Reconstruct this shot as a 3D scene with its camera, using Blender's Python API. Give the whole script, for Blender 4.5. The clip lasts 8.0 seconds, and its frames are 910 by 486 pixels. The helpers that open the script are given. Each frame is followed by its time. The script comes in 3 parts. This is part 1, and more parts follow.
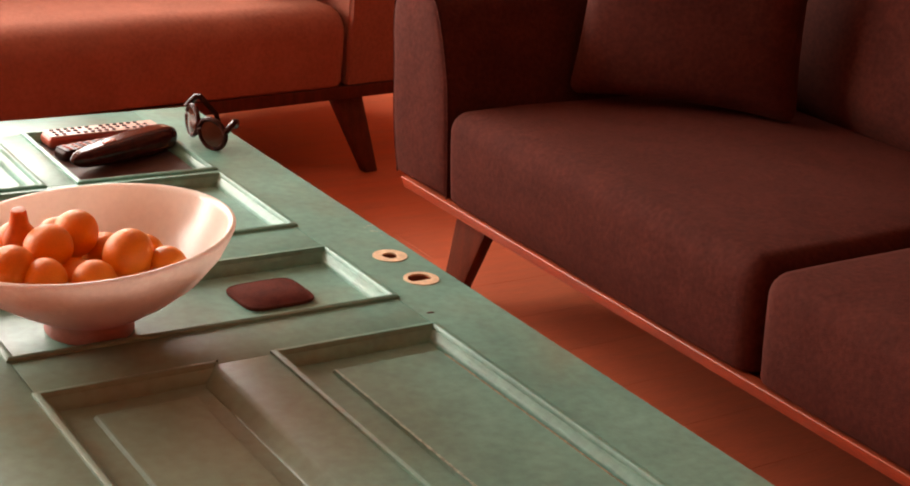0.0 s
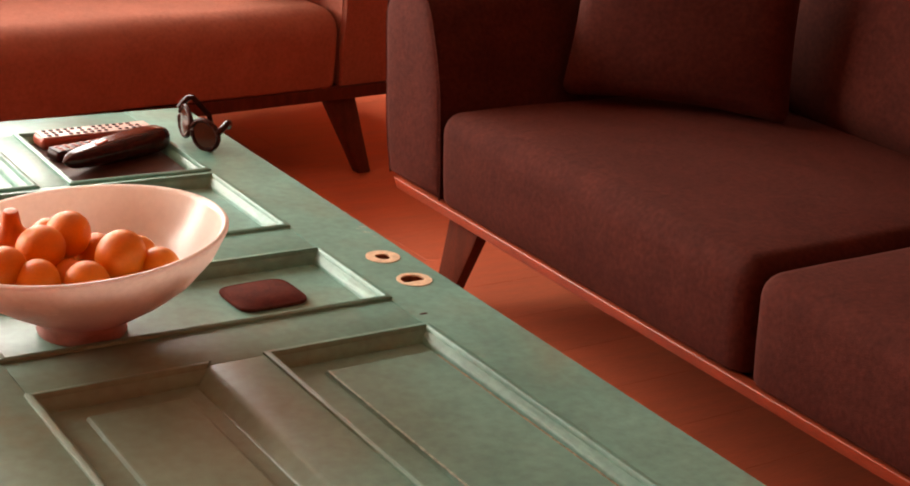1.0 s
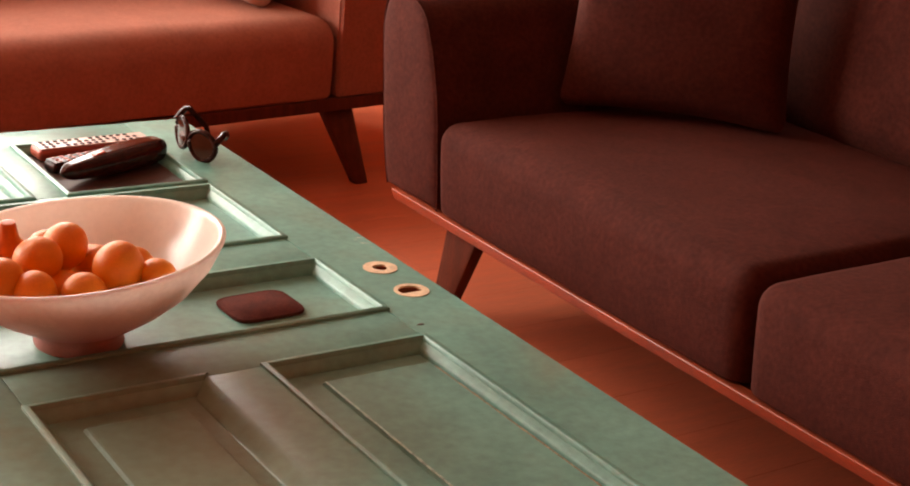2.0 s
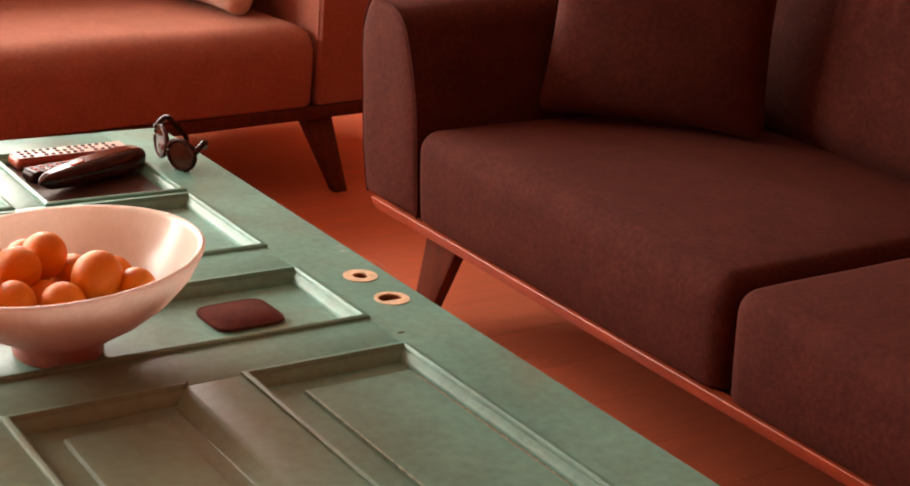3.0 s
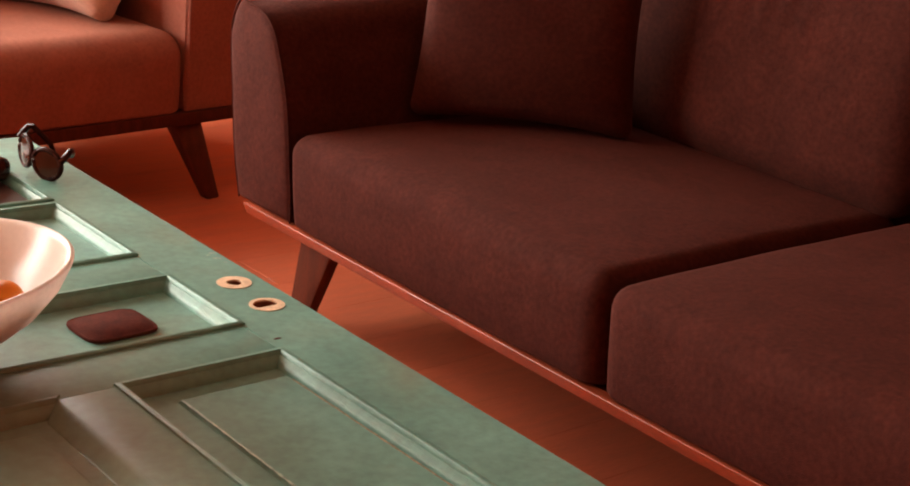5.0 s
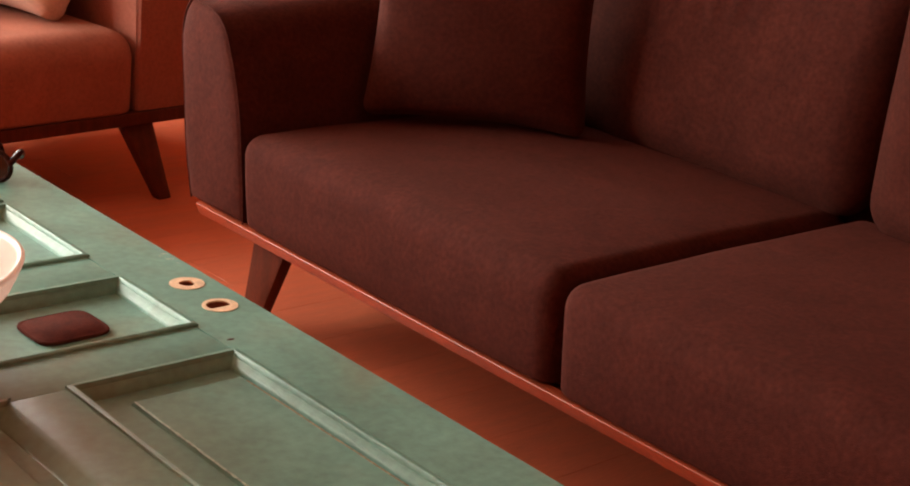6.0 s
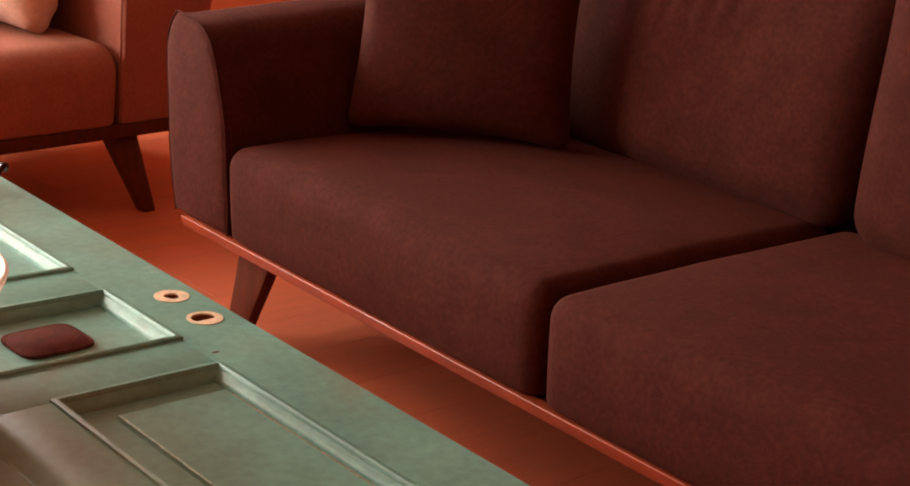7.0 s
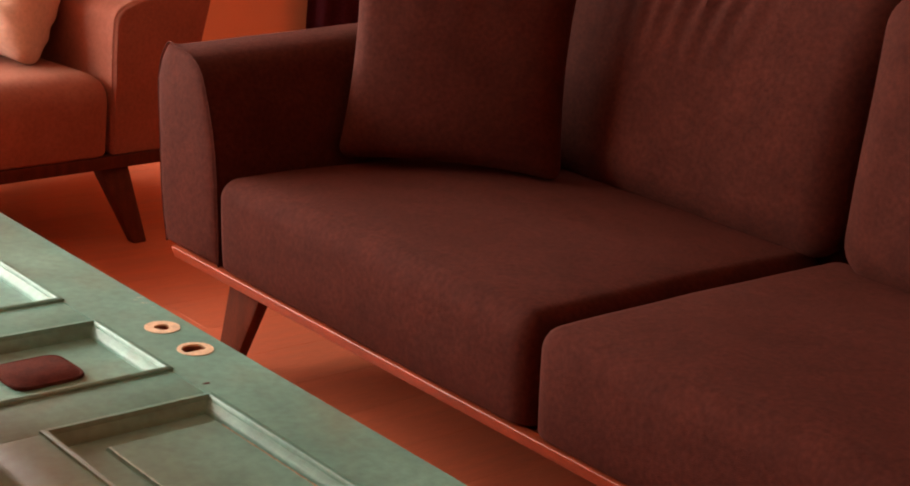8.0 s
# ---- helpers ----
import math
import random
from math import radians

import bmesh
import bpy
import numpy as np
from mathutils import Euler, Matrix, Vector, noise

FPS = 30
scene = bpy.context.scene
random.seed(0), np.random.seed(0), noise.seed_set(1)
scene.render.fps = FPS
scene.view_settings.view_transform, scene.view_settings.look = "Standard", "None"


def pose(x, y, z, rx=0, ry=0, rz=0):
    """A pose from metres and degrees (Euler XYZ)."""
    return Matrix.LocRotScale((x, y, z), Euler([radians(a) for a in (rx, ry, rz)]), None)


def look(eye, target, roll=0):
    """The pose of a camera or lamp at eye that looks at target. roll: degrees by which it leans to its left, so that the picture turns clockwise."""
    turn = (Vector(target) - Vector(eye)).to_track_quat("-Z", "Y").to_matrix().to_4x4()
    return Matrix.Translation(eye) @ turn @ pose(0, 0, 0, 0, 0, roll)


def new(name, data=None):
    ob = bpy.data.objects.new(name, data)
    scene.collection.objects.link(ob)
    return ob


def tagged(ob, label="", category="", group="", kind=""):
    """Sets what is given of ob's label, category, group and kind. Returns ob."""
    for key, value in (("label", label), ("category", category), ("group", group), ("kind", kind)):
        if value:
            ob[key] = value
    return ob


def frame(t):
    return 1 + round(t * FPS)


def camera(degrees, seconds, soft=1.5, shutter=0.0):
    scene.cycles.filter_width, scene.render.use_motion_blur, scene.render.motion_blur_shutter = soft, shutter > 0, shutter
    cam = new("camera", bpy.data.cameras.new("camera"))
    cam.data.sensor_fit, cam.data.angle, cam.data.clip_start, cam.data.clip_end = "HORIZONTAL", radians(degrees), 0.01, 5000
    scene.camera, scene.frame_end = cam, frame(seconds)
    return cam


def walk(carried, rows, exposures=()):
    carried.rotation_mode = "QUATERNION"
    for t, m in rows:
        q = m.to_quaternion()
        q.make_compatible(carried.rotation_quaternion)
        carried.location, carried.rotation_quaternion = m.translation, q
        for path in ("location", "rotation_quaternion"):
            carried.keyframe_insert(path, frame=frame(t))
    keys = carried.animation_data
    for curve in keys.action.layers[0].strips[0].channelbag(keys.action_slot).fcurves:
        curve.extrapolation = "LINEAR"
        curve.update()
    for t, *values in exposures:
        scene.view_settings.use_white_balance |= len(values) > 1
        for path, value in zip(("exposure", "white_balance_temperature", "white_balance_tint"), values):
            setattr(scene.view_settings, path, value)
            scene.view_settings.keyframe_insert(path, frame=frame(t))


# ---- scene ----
EYE = (-1.235, -1.740, 1.314)
cam = camera(34.35, 8.0, soft=1.9)
TURNS = [(0, 69.597, -5.157, -33.357), (0.5, 69.616, -5.197, -33.522), (1, 69.66, -5.242, -33.62), (2.5, 70.312, -5.202, -33.967),
         (3, 70.463, -5.185, -34.581), (3.5, 70.614, -5.201, -35.574), (4, 70.743, -5.279, -36.703), (4.5, 70.887, -5.319, -38.185),
         (5, 71.04, -5.476, -39.67), (6.5, 71.291, -5.852, -41.873), (7, 71.721, -5.816, -42.077), (7.5, 72.646, -5.843, -42.288),
         (8, 72.95, -5.89, -42.417)]
walk(cam, [(t, pose(*EYE, rx, ry, rz)) for t, rx, ry, rz in TURNS], exposures=[(0, 0.24, 8350, 23), (8, 0.24, 8350, 23)])

# ---- light ----
world = bpy.data.worlds.new("sky")
scene.world = world
world.use_nodes = True
wn = world.node_tree.nodes
sky = wn.new("ShaderNodeTexSky")
sky.sky_type, sky.sun_disc = "NISHITA", False
sky.sun_elevation, sky.sun_rotation = radians(35), radians(-25)
world.node_tree.links.new(sky.outputs[0], wn["Background"].inputs[0])
wn["Background"].inputs[1].default_value = 0.1

sun_data = bpy.data.lights.new("sun", "SUN")
sun_data.energy, sun_data.angle, sun_data.color = 0.6, radians(10), (1.0, 0.93, 0.85)
sun = new("sun", sun_data)
sun.matrix_world = look((-4, 8, 6), (0, 0.8, 0.4))

WX0, WX1, WZ0, WZ1 = -2.35, 0.75, 0.80, 2.40
win_data = bpy.data.lights.new("window_light", "AREA")
win_data.shape, win_data.size, win_data.size_y = "RECTANGLE", WX1 - WX0 - 0.1, WZ1 - WZ0 - 0.1
win_data.energy, win_data.color = 185, (0.84, 0.95, 1.0)
win = new("window_light", win_data)
win.matrix_world = look(((WX0 + WX1) / 2, 3.48, (WZ0 + WZ1) / 2), ((WX0 + WX1) / 2 + 0.2, 0.0, 0.9))
VY0, VY1, VZ0, VZ1 = 2.15, 3.38, 0.50, 2.20
side_data = bpy.data.lights.new("side_window_light", "AREA")
side_data.shape, side_data.size, side_data.size_y = "RECTANGLE", VY1 - VY0 - 0.1, VZ1 - VZ0 - 0.1
side_data.energy, side_data.color = 105, (0.84, 0.96, 1.0)
side = new("side_window_light", side_data)
side.matrix_world = look((-2.58, (VY0 + VY1) / 2, (VZ0 + VZ1) / 2), (0.0, (VY0 + VY1) / 2 - 1.0, 0.7))


# ---- materials ----
def material(name, color, rough=0.6, metal=0.0, var=0.25, scale=12.0, bump=0.15, fine=120.0, coat=0.0, sheen=0.0, second=None, per_piece=0.0,
             stretch=(1, 1, 1), sss=0.0, rough_var=0.1, grain_mix=None):
    """Two scales of variation in colour, roughness and relief, in metres of the object."""
    m = bpy.data.materials.new(name)
    m.use_nodes = True
    nt = m.node_tree
    n, l = nt.nodes, nt.links
    b = n["Principled BSDF"]
    b.inputs["Roughness"].default_value, b.inputs["Metallic"].default_value = rough, metal
    b.inputs["Coat Weight"].default_value, b.inputs["Sheen Weight"].default_value = coat, sheen
    b.inputs["Sheen Roughness"].default_value = 0.5
    if sss:
        b.inputs["Subsurface Weight"].default_value, b.inputs["Subsurface Scale"].default_value = sss, 0.01
    tc = n.new("ShaderNodeTexCoord")
    mp = n.new("ShaderNodeMapping")
    mp.inputs["Scale"].default_value = stretch
    l.new(tc.outputs["Object"], mp.inputs[0])
    big, small = n.new("ShaderNodeTexNoise"), n.new("ShaderNodeTexNoise")
    for t, s, d in ((big, scale, 5), (small, fine, 3)):
        t.inputs["Scale"].default_value, t.inputs["Detail"].default_value = s, d
        l.new(mp.outputs[0], t.inputs["Vector"])
    ramp = n.new("ShaderNodeMix")
    ramp.data_type = "RGBA"
    dark = second or tuple(c * (1 - var) for c in color)
    light = tuple(min(1, c * (1 + var * 0.6)) for c in color)
    ramp.inputs["A"].default_value, ramp.inputs["B"].default_value = (*dark, 1), (*light, 1)
    spread = n.new("ShaderNodeMapRange")
    spread.inputs["From Min"].default_value, spread.inputs["From Max"].default_value = 0.3, 0.7
    l.new(big.outputs["Fac"], spread.inputs["Value"])
    l.new(spread.outputs[0], ramp.inputs["Factor"])
    grain = n.new("ShaderNodeMix")
    grain.data_type, grain.blend_type = "RGBA", "MULTIPLY"
    grain.inputs["Factor"].default_value = min(1, var * 1.6) if grain_mix is None else grain_mix
    l.new(ramp.outputs["Result"], grain.inputs["A"])
    speck = n.new("ShaderNodeMapRange")
    speck.inputs["From Min"].default_value, speck.inputs["From Max"].default_value = 0.3, 0.7
    speck.inputs["To Min"].default_value, speck.inputs["To Max"].default_value = 0.3, 1.0
    l.new(small.outputs["Fac"], speck.inputs["Value"])
    l.new(speck.outputs[0], grain.inputs["B"])
    tone = n.new("ShaderNodeHueSaturation")
    l.new(grain.outputs["Result"], tone.inputs["Color"])
    hue = n.new("ShaderNodeMapRange")
    hue.inputs["To Min"].default_value, hue.inputs["To Max"].default_value = 1.12 - per_piece, 1.12 + per_piece
    info = n.new("ShaderNodeObjectInfo")
    l.new(info.outputs["Random"], hue.inputs["Value"])
    l.new(hue.outputs[0], tone.inputs["Value"])
    l.new(tone.outputs[0], b.inputs["Base Color"])
    rr = n.new("ShaderNodeMapRange")
    rr.inputs["To Min"].default_value, rr.inputs["To Max"].default_value = max(0.03, rough - rough_var), min(1, rough + rough_var)
    l.new(big.outputs["Fac"], rr.inputs["Value"])
    l.new(rr.outputs[0], b.inputs["Roughness"])
    if bump:
        bp = n.new("ShaderNodeBump")
        bp.inputs["Strength"].default_value, bp.inputs["Distance"].default_value = bump, 0.002
        l.new(small.outputs["Fac"], bp.inputs["Height"])
        l.new(bp.outputs[0], b.inputs["Normal"])
    return m


def fabric(name, color, var=0.3):
    """Felted upholstery: heathered fibres, slight pilling, hardly any gloss."""
    m = material(name, color, rough=0.95, var=var * 0.55, grain_mix=min(1, var * 1.5), scale=13.0, bump=0.0, fine=95.0, sheen=0.12, rough_var=0.03)
    n, l = m.node_tree.nodes, m.node_tree.links
    b = n["Principled BSDF"]
    b.inputs["Specular IOR Level"].default_value = 0.12
    b.inputs["Sheen Tint"].default_value = (*[min(1, c * 6) for c in color], 1)
    tc = n.new("ShaderNodeTexCoord")
    total = None
    for scale, detail, gain in ((420.0, 2, 1.0), (110.0, 3, 0.8)):
        t = n.new("ShaderNodeTexNoise")
        t.inputs["Scale"].default_value, t.inputs["Detail"].default_value = scale, detail
        l.new(tc.outputs["Object"], t.inputs["Vector"])
        g = n.new("ShaderNodeMath")
        g.operation = "MULTIPLY"
        g.inputs[1].default_value = gain
        l.new(t.outputs["Fac"], g.inputs[0])
        if total is None:
            total = g
        else:
            add = n.new("ShaderNodeMath")
            l.new(total.outputs[0], add.inputs[0])
            l.new(g.outputs[0], add.inputs[1])
            total = add
    bp = n.new("ShaderNodeBump")
    bp.inputs["Strength"].default_value, bp.inputs["Distance"].default_value = 0.45, 0.002
    l.new(total.outputs[0], bp.inputs["Height"])
    l.new(bp.outputs[0], b.inputs["Normal"])
    return m


M_WALL = material("wall_paint", (0.60, 0.190, 0.085), 0.85, var=0.08, scale=2.0, bump=0.08, fine=200)
M_CEIL = material("ceiling_paint", (0.42, 0.29, 0.22), 0.9, var=0.06, scale=2.0, bump=0.05)
M_FLOOR = material("floor_wood", (0.50, 0.120, 0.060), 0.42, var=0.14, scale=3.0, fine=30, bump=0.05, per_piece=0.025, stretch=(1, 9, 1))
M_TRIM = material("trim_paint", (0.7, 0.6, 0.5), 0.5, var=0.06)
M_SOFA = fabric("dark_sofa_cloth", (0.067, 0.0158, 0.0110), var=0.34)
M_SOFA_B = fabric("rust_sofa_cloth", (0.33, 0.112, 0.079), var=0.18)
M_PILLOW = fabric("peach_pillow_cloth", (0.72, 0.47, 0.36), var=0.15)
M_RAIL = material("red_wood", (0.37, 0.064, 0.026), 0.42, var=0.3, scale=6, fine=60, bump=0.06, stretch=(6, 1, 6))
M_LEG = material("dark_red_wood", (0.105, 0.022, 0.010), 0.6, var=0.3, scale=8, fine=80, bump=0.08, stretch=(6, 6, 1))
M_LEG.node_tree.nodes["Principled BSDF"].inputs["Specular IOR Level"].default_value = 0.15
M_TABLE = material("green_door_paint", (0.138, 0.345, 0.285), 0.36, var=0.20, scale=7, fine=60, bump=0.12, rough_var=0.12)
nt = M_TABLE.node_tree
stain_shade_noise = nt.nodes.new("ShaderNodeTexNoise")
stain_shade_noise.inputs["Scale"].default_value, stain_shade_noise.inputs["Detail"].default_value, stain_shade_noise.inputs["Distortion"].default_value = 3.2, 8, 0.6
where = nt.nodes.new("ShaderNodeMapRange")
where.inputs["From Min"].default_value, where.inputs["From Max"].default_value, where.inputs["To Max"].default_value = 0.50, 0.75, 0.55
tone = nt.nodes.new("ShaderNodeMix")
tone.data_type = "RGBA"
# brown of the random stains and of the bowl's painted shade
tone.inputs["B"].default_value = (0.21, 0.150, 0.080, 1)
paint = nt.nodes["Principled BSDF"].inputs["Base Color"].links[0].from_socket
tco = [k for k in nt.nodes if k.bl_idname == "ShaderNodeTexCoord"][0]
nt.links.new(tco.outputs["Object"], stain_shade_noise.inputs["Vector"])
nt.links.new(stain_shade_noise.outputs["Fac"], where.inputs["Value"])
# the fruit bowl's warm brown shade, painted over the lower corner of the door
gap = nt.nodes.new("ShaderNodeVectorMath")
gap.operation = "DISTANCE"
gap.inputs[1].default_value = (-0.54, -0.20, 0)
bowl_shade = nt.nodes.new("ShaderNodeMapRange")
bowl_shade.interpolation_type = "SMOOTHSTEP"
bowl_shade.inputs["From Min"].default_value, bowl_shade.inputs["From Max"].default_value = 0.10, 0.42
bowl_shade.inputs["To Min"].default_value, bowl_shade.inputs["To Max"].default_value = 0.44, 0.0
stain_plus_shade = nt.nodes.new("ShaderNodeMath")
stain_plus_shade.operation, stain_plus_shade.use_clamp = "MULTIPLY_ADD", True
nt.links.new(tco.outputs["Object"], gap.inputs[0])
nt.links.new(gap.outputs["Value"], bowl_shade.inputs["Value"])
nt.links.new(stain_shade_noise.outputs["Fac"], stain_plus_shade.inputs[0])
nt.links.new(bowl_shade.outputs[0], stain_plus_shade.inputs[1])
shade_spots = nt.nodes.new("ShaderNodeMath")
shade_spots.use_clamp = True
nt.links.new(bowl_shade.outputs[0], shade_spots.inputs[0])
nt.links.new(where.outputs[0], stain_plus_shade.inputs[2])
nt.links.new(stain_plus_shade.outputs[0], shade_spots.inputs[1])
shade_spots.operation = "MAXIMUM"
nt.links.new(shade_spots.outputs[0], tone.inputs["Factor"])
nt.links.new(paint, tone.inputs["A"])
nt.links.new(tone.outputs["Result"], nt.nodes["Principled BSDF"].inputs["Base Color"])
nt.nodes["Principled BSDF"].inputs["Specular IOR Level"].default_value = 0.33
M_WORN = material("worn_paint_edge", (0.38, 0.31, 0.20), 0.7, var=0.4, scale=70, fine=300, bump=0.1)
M_PALE = material("pale_undercoat", (0.34, 0.50, 0.41), 0.6, var=0.35, scale=90, fine=400, bump=0.1)
M_BARE = material("bare_wood", (0.75, 0.55, 0.36), 0.6, var=0.2, scale=60, fine=300, bump=0.1)
M_BOWL = material("cream_glaze", (0.82, 0.75, 0.67), 0.26, var=0.05, scale=8, bump=0.03)
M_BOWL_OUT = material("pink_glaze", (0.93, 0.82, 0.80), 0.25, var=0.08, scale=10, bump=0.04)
def porcelain(m, share, low=None):
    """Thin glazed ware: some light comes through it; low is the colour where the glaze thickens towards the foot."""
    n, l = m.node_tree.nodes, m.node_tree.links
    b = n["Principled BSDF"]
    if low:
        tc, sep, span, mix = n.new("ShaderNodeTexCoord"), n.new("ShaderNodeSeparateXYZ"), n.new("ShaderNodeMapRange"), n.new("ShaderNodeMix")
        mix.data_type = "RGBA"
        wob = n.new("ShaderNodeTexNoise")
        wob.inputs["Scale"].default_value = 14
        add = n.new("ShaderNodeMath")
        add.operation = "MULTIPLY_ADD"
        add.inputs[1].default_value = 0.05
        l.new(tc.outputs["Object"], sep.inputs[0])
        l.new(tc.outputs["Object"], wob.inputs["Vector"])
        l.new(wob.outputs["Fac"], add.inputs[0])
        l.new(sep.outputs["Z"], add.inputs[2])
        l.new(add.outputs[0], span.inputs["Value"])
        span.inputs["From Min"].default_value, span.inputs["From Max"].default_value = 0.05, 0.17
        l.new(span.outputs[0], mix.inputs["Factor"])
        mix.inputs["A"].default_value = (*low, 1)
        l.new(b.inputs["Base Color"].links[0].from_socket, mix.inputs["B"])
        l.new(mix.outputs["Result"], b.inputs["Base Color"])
    t, both = n.new("ShaderNodeBsdfTranslucent"), n.new("ShaderNodeMixShader")
    l.new(b.inputs["Base Color"].links[0].from_socket, t.inputs["Color"])
    both.inputs[0].default_value = share
    l.new(b.outputs[0], both.inputs[1])
    l.new(t.outputs[0], both.inputs[2])
    l.new(both.outputs[0], n["Material Output"].inputs["Surface"])


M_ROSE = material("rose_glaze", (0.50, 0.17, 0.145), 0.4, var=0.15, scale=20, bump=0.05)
porcelain(M_BOWL, 0.36)
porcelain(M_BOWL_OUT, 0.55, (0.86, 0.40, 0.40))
M_ORANGE = material("orange_peel", (0.72, 0.200, 0.015), 0.5, var=0.08, scale=30, fine=420, bump=0.25, per_piece=0.08, sss=0.1)
M_GOURD = material("gourd_skin", (0.62, 0.14, 0.03), 0.4, var=0.15, scale=40, bump=0.1)
M_STALK = material("stalk", (0.3, 0.1, 0.03), 0.7, var=0.3, scale=80)
M_LEATHER = material("brown_leather", (0.095, 0.020, 0.013), 0.85, var=0.25, scale=40, fine=260, bump=0.3)
M_LEATHER.node_tree.nodes["Principled BSDF"].inputs["Specular IOR Level"].default_value = 0.05
M_MAT = material("dark_mat", (0.07, 0.03, 0.022), 0.5, var=0.2, scale=20, bump=0.05)
M_MAT.node_tree.nodes["Principled BSDF"].inputs["Specular IOR Level"].default_value = 0.2
M_DARKPLASTIC = material("dark_plastic", (0.032, 0.007, 0.005), 0.30, var=0.2, scale=40, bump=0.03)
M_CASE = material("case_lacquer", (0.042, 0.007, 0.005), 0.15, var=0.3, scale=50, bump=0.05)
M_HOLE = material("raw_wood_inside", (0.22, 0.055, 0.02), 0.9, var=0.3, scale=90, bump=0.2)
M_DARKPLASTIC.node_tree.nodes["Principled BSDF"].inputs["Specular IOR Level"].default_value = 0.1
M_CASE.node_tree.nodes["Principled BSDF"].inputs["Specular IOR Level"].default_value = 0.24
M_LIGHTPLASTIC = material("light_plastic", (0.66, 0.45, 0.39), 0.35, var=0.08, scale=40, bump=0.03)
M_REDPLASTIC = material("red_plastic", (0.4, 0.08, 0.05), 0.35, var=0.1, scale=40, bump=0.03)
M_FRAME = material("tortoiseshell", (0.045, 0.009, 0.005), 0.28, var=0.5, scale=90, bump=0.02)
M_FRAME.node_tree.nodes["Principled BSDF"].inputs["Specular IOR Level"].default_value = 0.1
M_LENS = material("brown_lens", (0.055, 0.013, 0.006), 0.16, var=0.1, scale=40, bump=0.0, rough_var=0.03)
M_CURTAIN = fabric("maroon_curtain_cloth", (0.08, 0.012, 0.02))
M_GLASS = bpy.data.materials.new("window_glass")
M_GLASS.use_nodes = True
M_GLASS.node_tree.nodes["Principled BSDF"].inputs["Transmission Weight"].default_value = 1
M_GLASS.node_tree.nodes["Principled BSDF"].inputs["Roughness"].default_value = 0.02


# ---- mesh helpers ----
def finish(bm, name, mat, smooth=True):
    bmesh.ops.recalc_face_normals(bm, faces=bm.faces)
    me = bpy.data.meshes.new(name)
    bm.to_mesh(me)
    bm.free()
    if smooth:
        me.shade_smooth()
        me.set_sharp_from_angle(angle=radians(40))
    me.materials.append(mat)
    return me


def part(name, bm, mat, parent=None, label="", m=None, smooth=True):
    ob = new(name, finish(bm, name, mat, smooth))
    ob.parent = parent
    if m is not None:
        ob.matrix_basis = m
    return tagged(ob, label)


def root(name, m, label, category, group=""):
    ob = new(name)
    ob.empty_display_size = 0.1
    ob.matrix_basis = m
    return tagged(ob, label, category, group)


def box(x0, x1, y0, y1, z0, z1, bevel=0.0, seg=2):
    bm = bmesh.new()
    bmesh.ops.create_cube(bm, size=1, matrix=Matrix.LocRotScale(((x0 + x1) / 2, (y0 + y1) / 2, (z0 + z1) / 2), None, (x1 - x0, y1 - y0, z1 - z0)))
    if bevel:
        bmesh.ops.bevel(bm, geom=bm.edges[:], offset=bevel, segments=seg, profile=0.6, affect="EDGES")
    return bm


def axis_steps(h, r, n, k=4):
    inner = np.linspace(-(h - r), h - r, n + 1)
    out = [r * math.tan(a) for a in np.linspace(0, math.pi / 4, k + 1)[1:]]
    return [-(h - r) - o for o in reversed(out)] + list(inner) + [h - r + o for o in out]


def soft_box(sx, sy, sz, r, n=10, shape=None):
    """A rounded, cushion-like box round the origin; shape moves each point."""
    hx, hy, hz = sx / 2, sy / 2, sz / 2
    h = (hx, hy, hz)
    r = min(r, hx * 0.98, hy * 0.98, hz * 0.98)
    bm = bmesh.new()
    steps = [axis_steps(v, r, n) for v in h]
    cache = {}

    def vert(p):
        key = tuple(round(c, 5) for c in p)
        if key not in cache:
            q = Vector([max(-(a - r), min(a - r, c)) for c, a in zip(p, h)])
            d = Vector(p) - q
            v = q + d.normalized() * r if d.length > 1e-9 else Vector(p)
            if shape:
                v = shape(v)
            cache[key] = bm.verts.new(v)
        return cache[key]

    for ax in range(3):
        u, w = (ax + 1) % 3, (ax + 2) % 3
        for s in (-1, 1):
            for i in range(len(steps[u]) - 1):
                for j in range(len(steps[w]) - 1):
                    quad = []
                    for a, b in ((i, j), (i + 1, j), (i + 1, j + 1), (i, j + 1)):
                        p = [0, 0, 0]
                        p[ax], p[u], p[w] = s * h[ax], steps[u][a], steps[w][b]
                        quad.append(vert(p))
                    bm.faces.new(quad)
    return bm


def lathe(profile, seg=64):
    bm = bmesh.new()
    rings = []
    for r, z in profile:
        if r < 1e-6:
            rings.append([bm.verts.new((0, 0, z))])
        else:
            rings.append([bm.verts.new((r * math.cos(a), r * math.sin(a), z)) for a in np.linspace(0, math.tau, seg, endpoint=False)])
    for a, b in zip(rings, rings[1:]):
        for i in range(seg):
            j = (i + 1) % seg
            ring = [a[i % len(a)], a[j % len(a)], b[j % len(b)], b[i % len(b)]]
            ring = list(dict.fromkeys(ring))
            if len(ring) > 2:
                bm.faces.new(ring)
    return bm


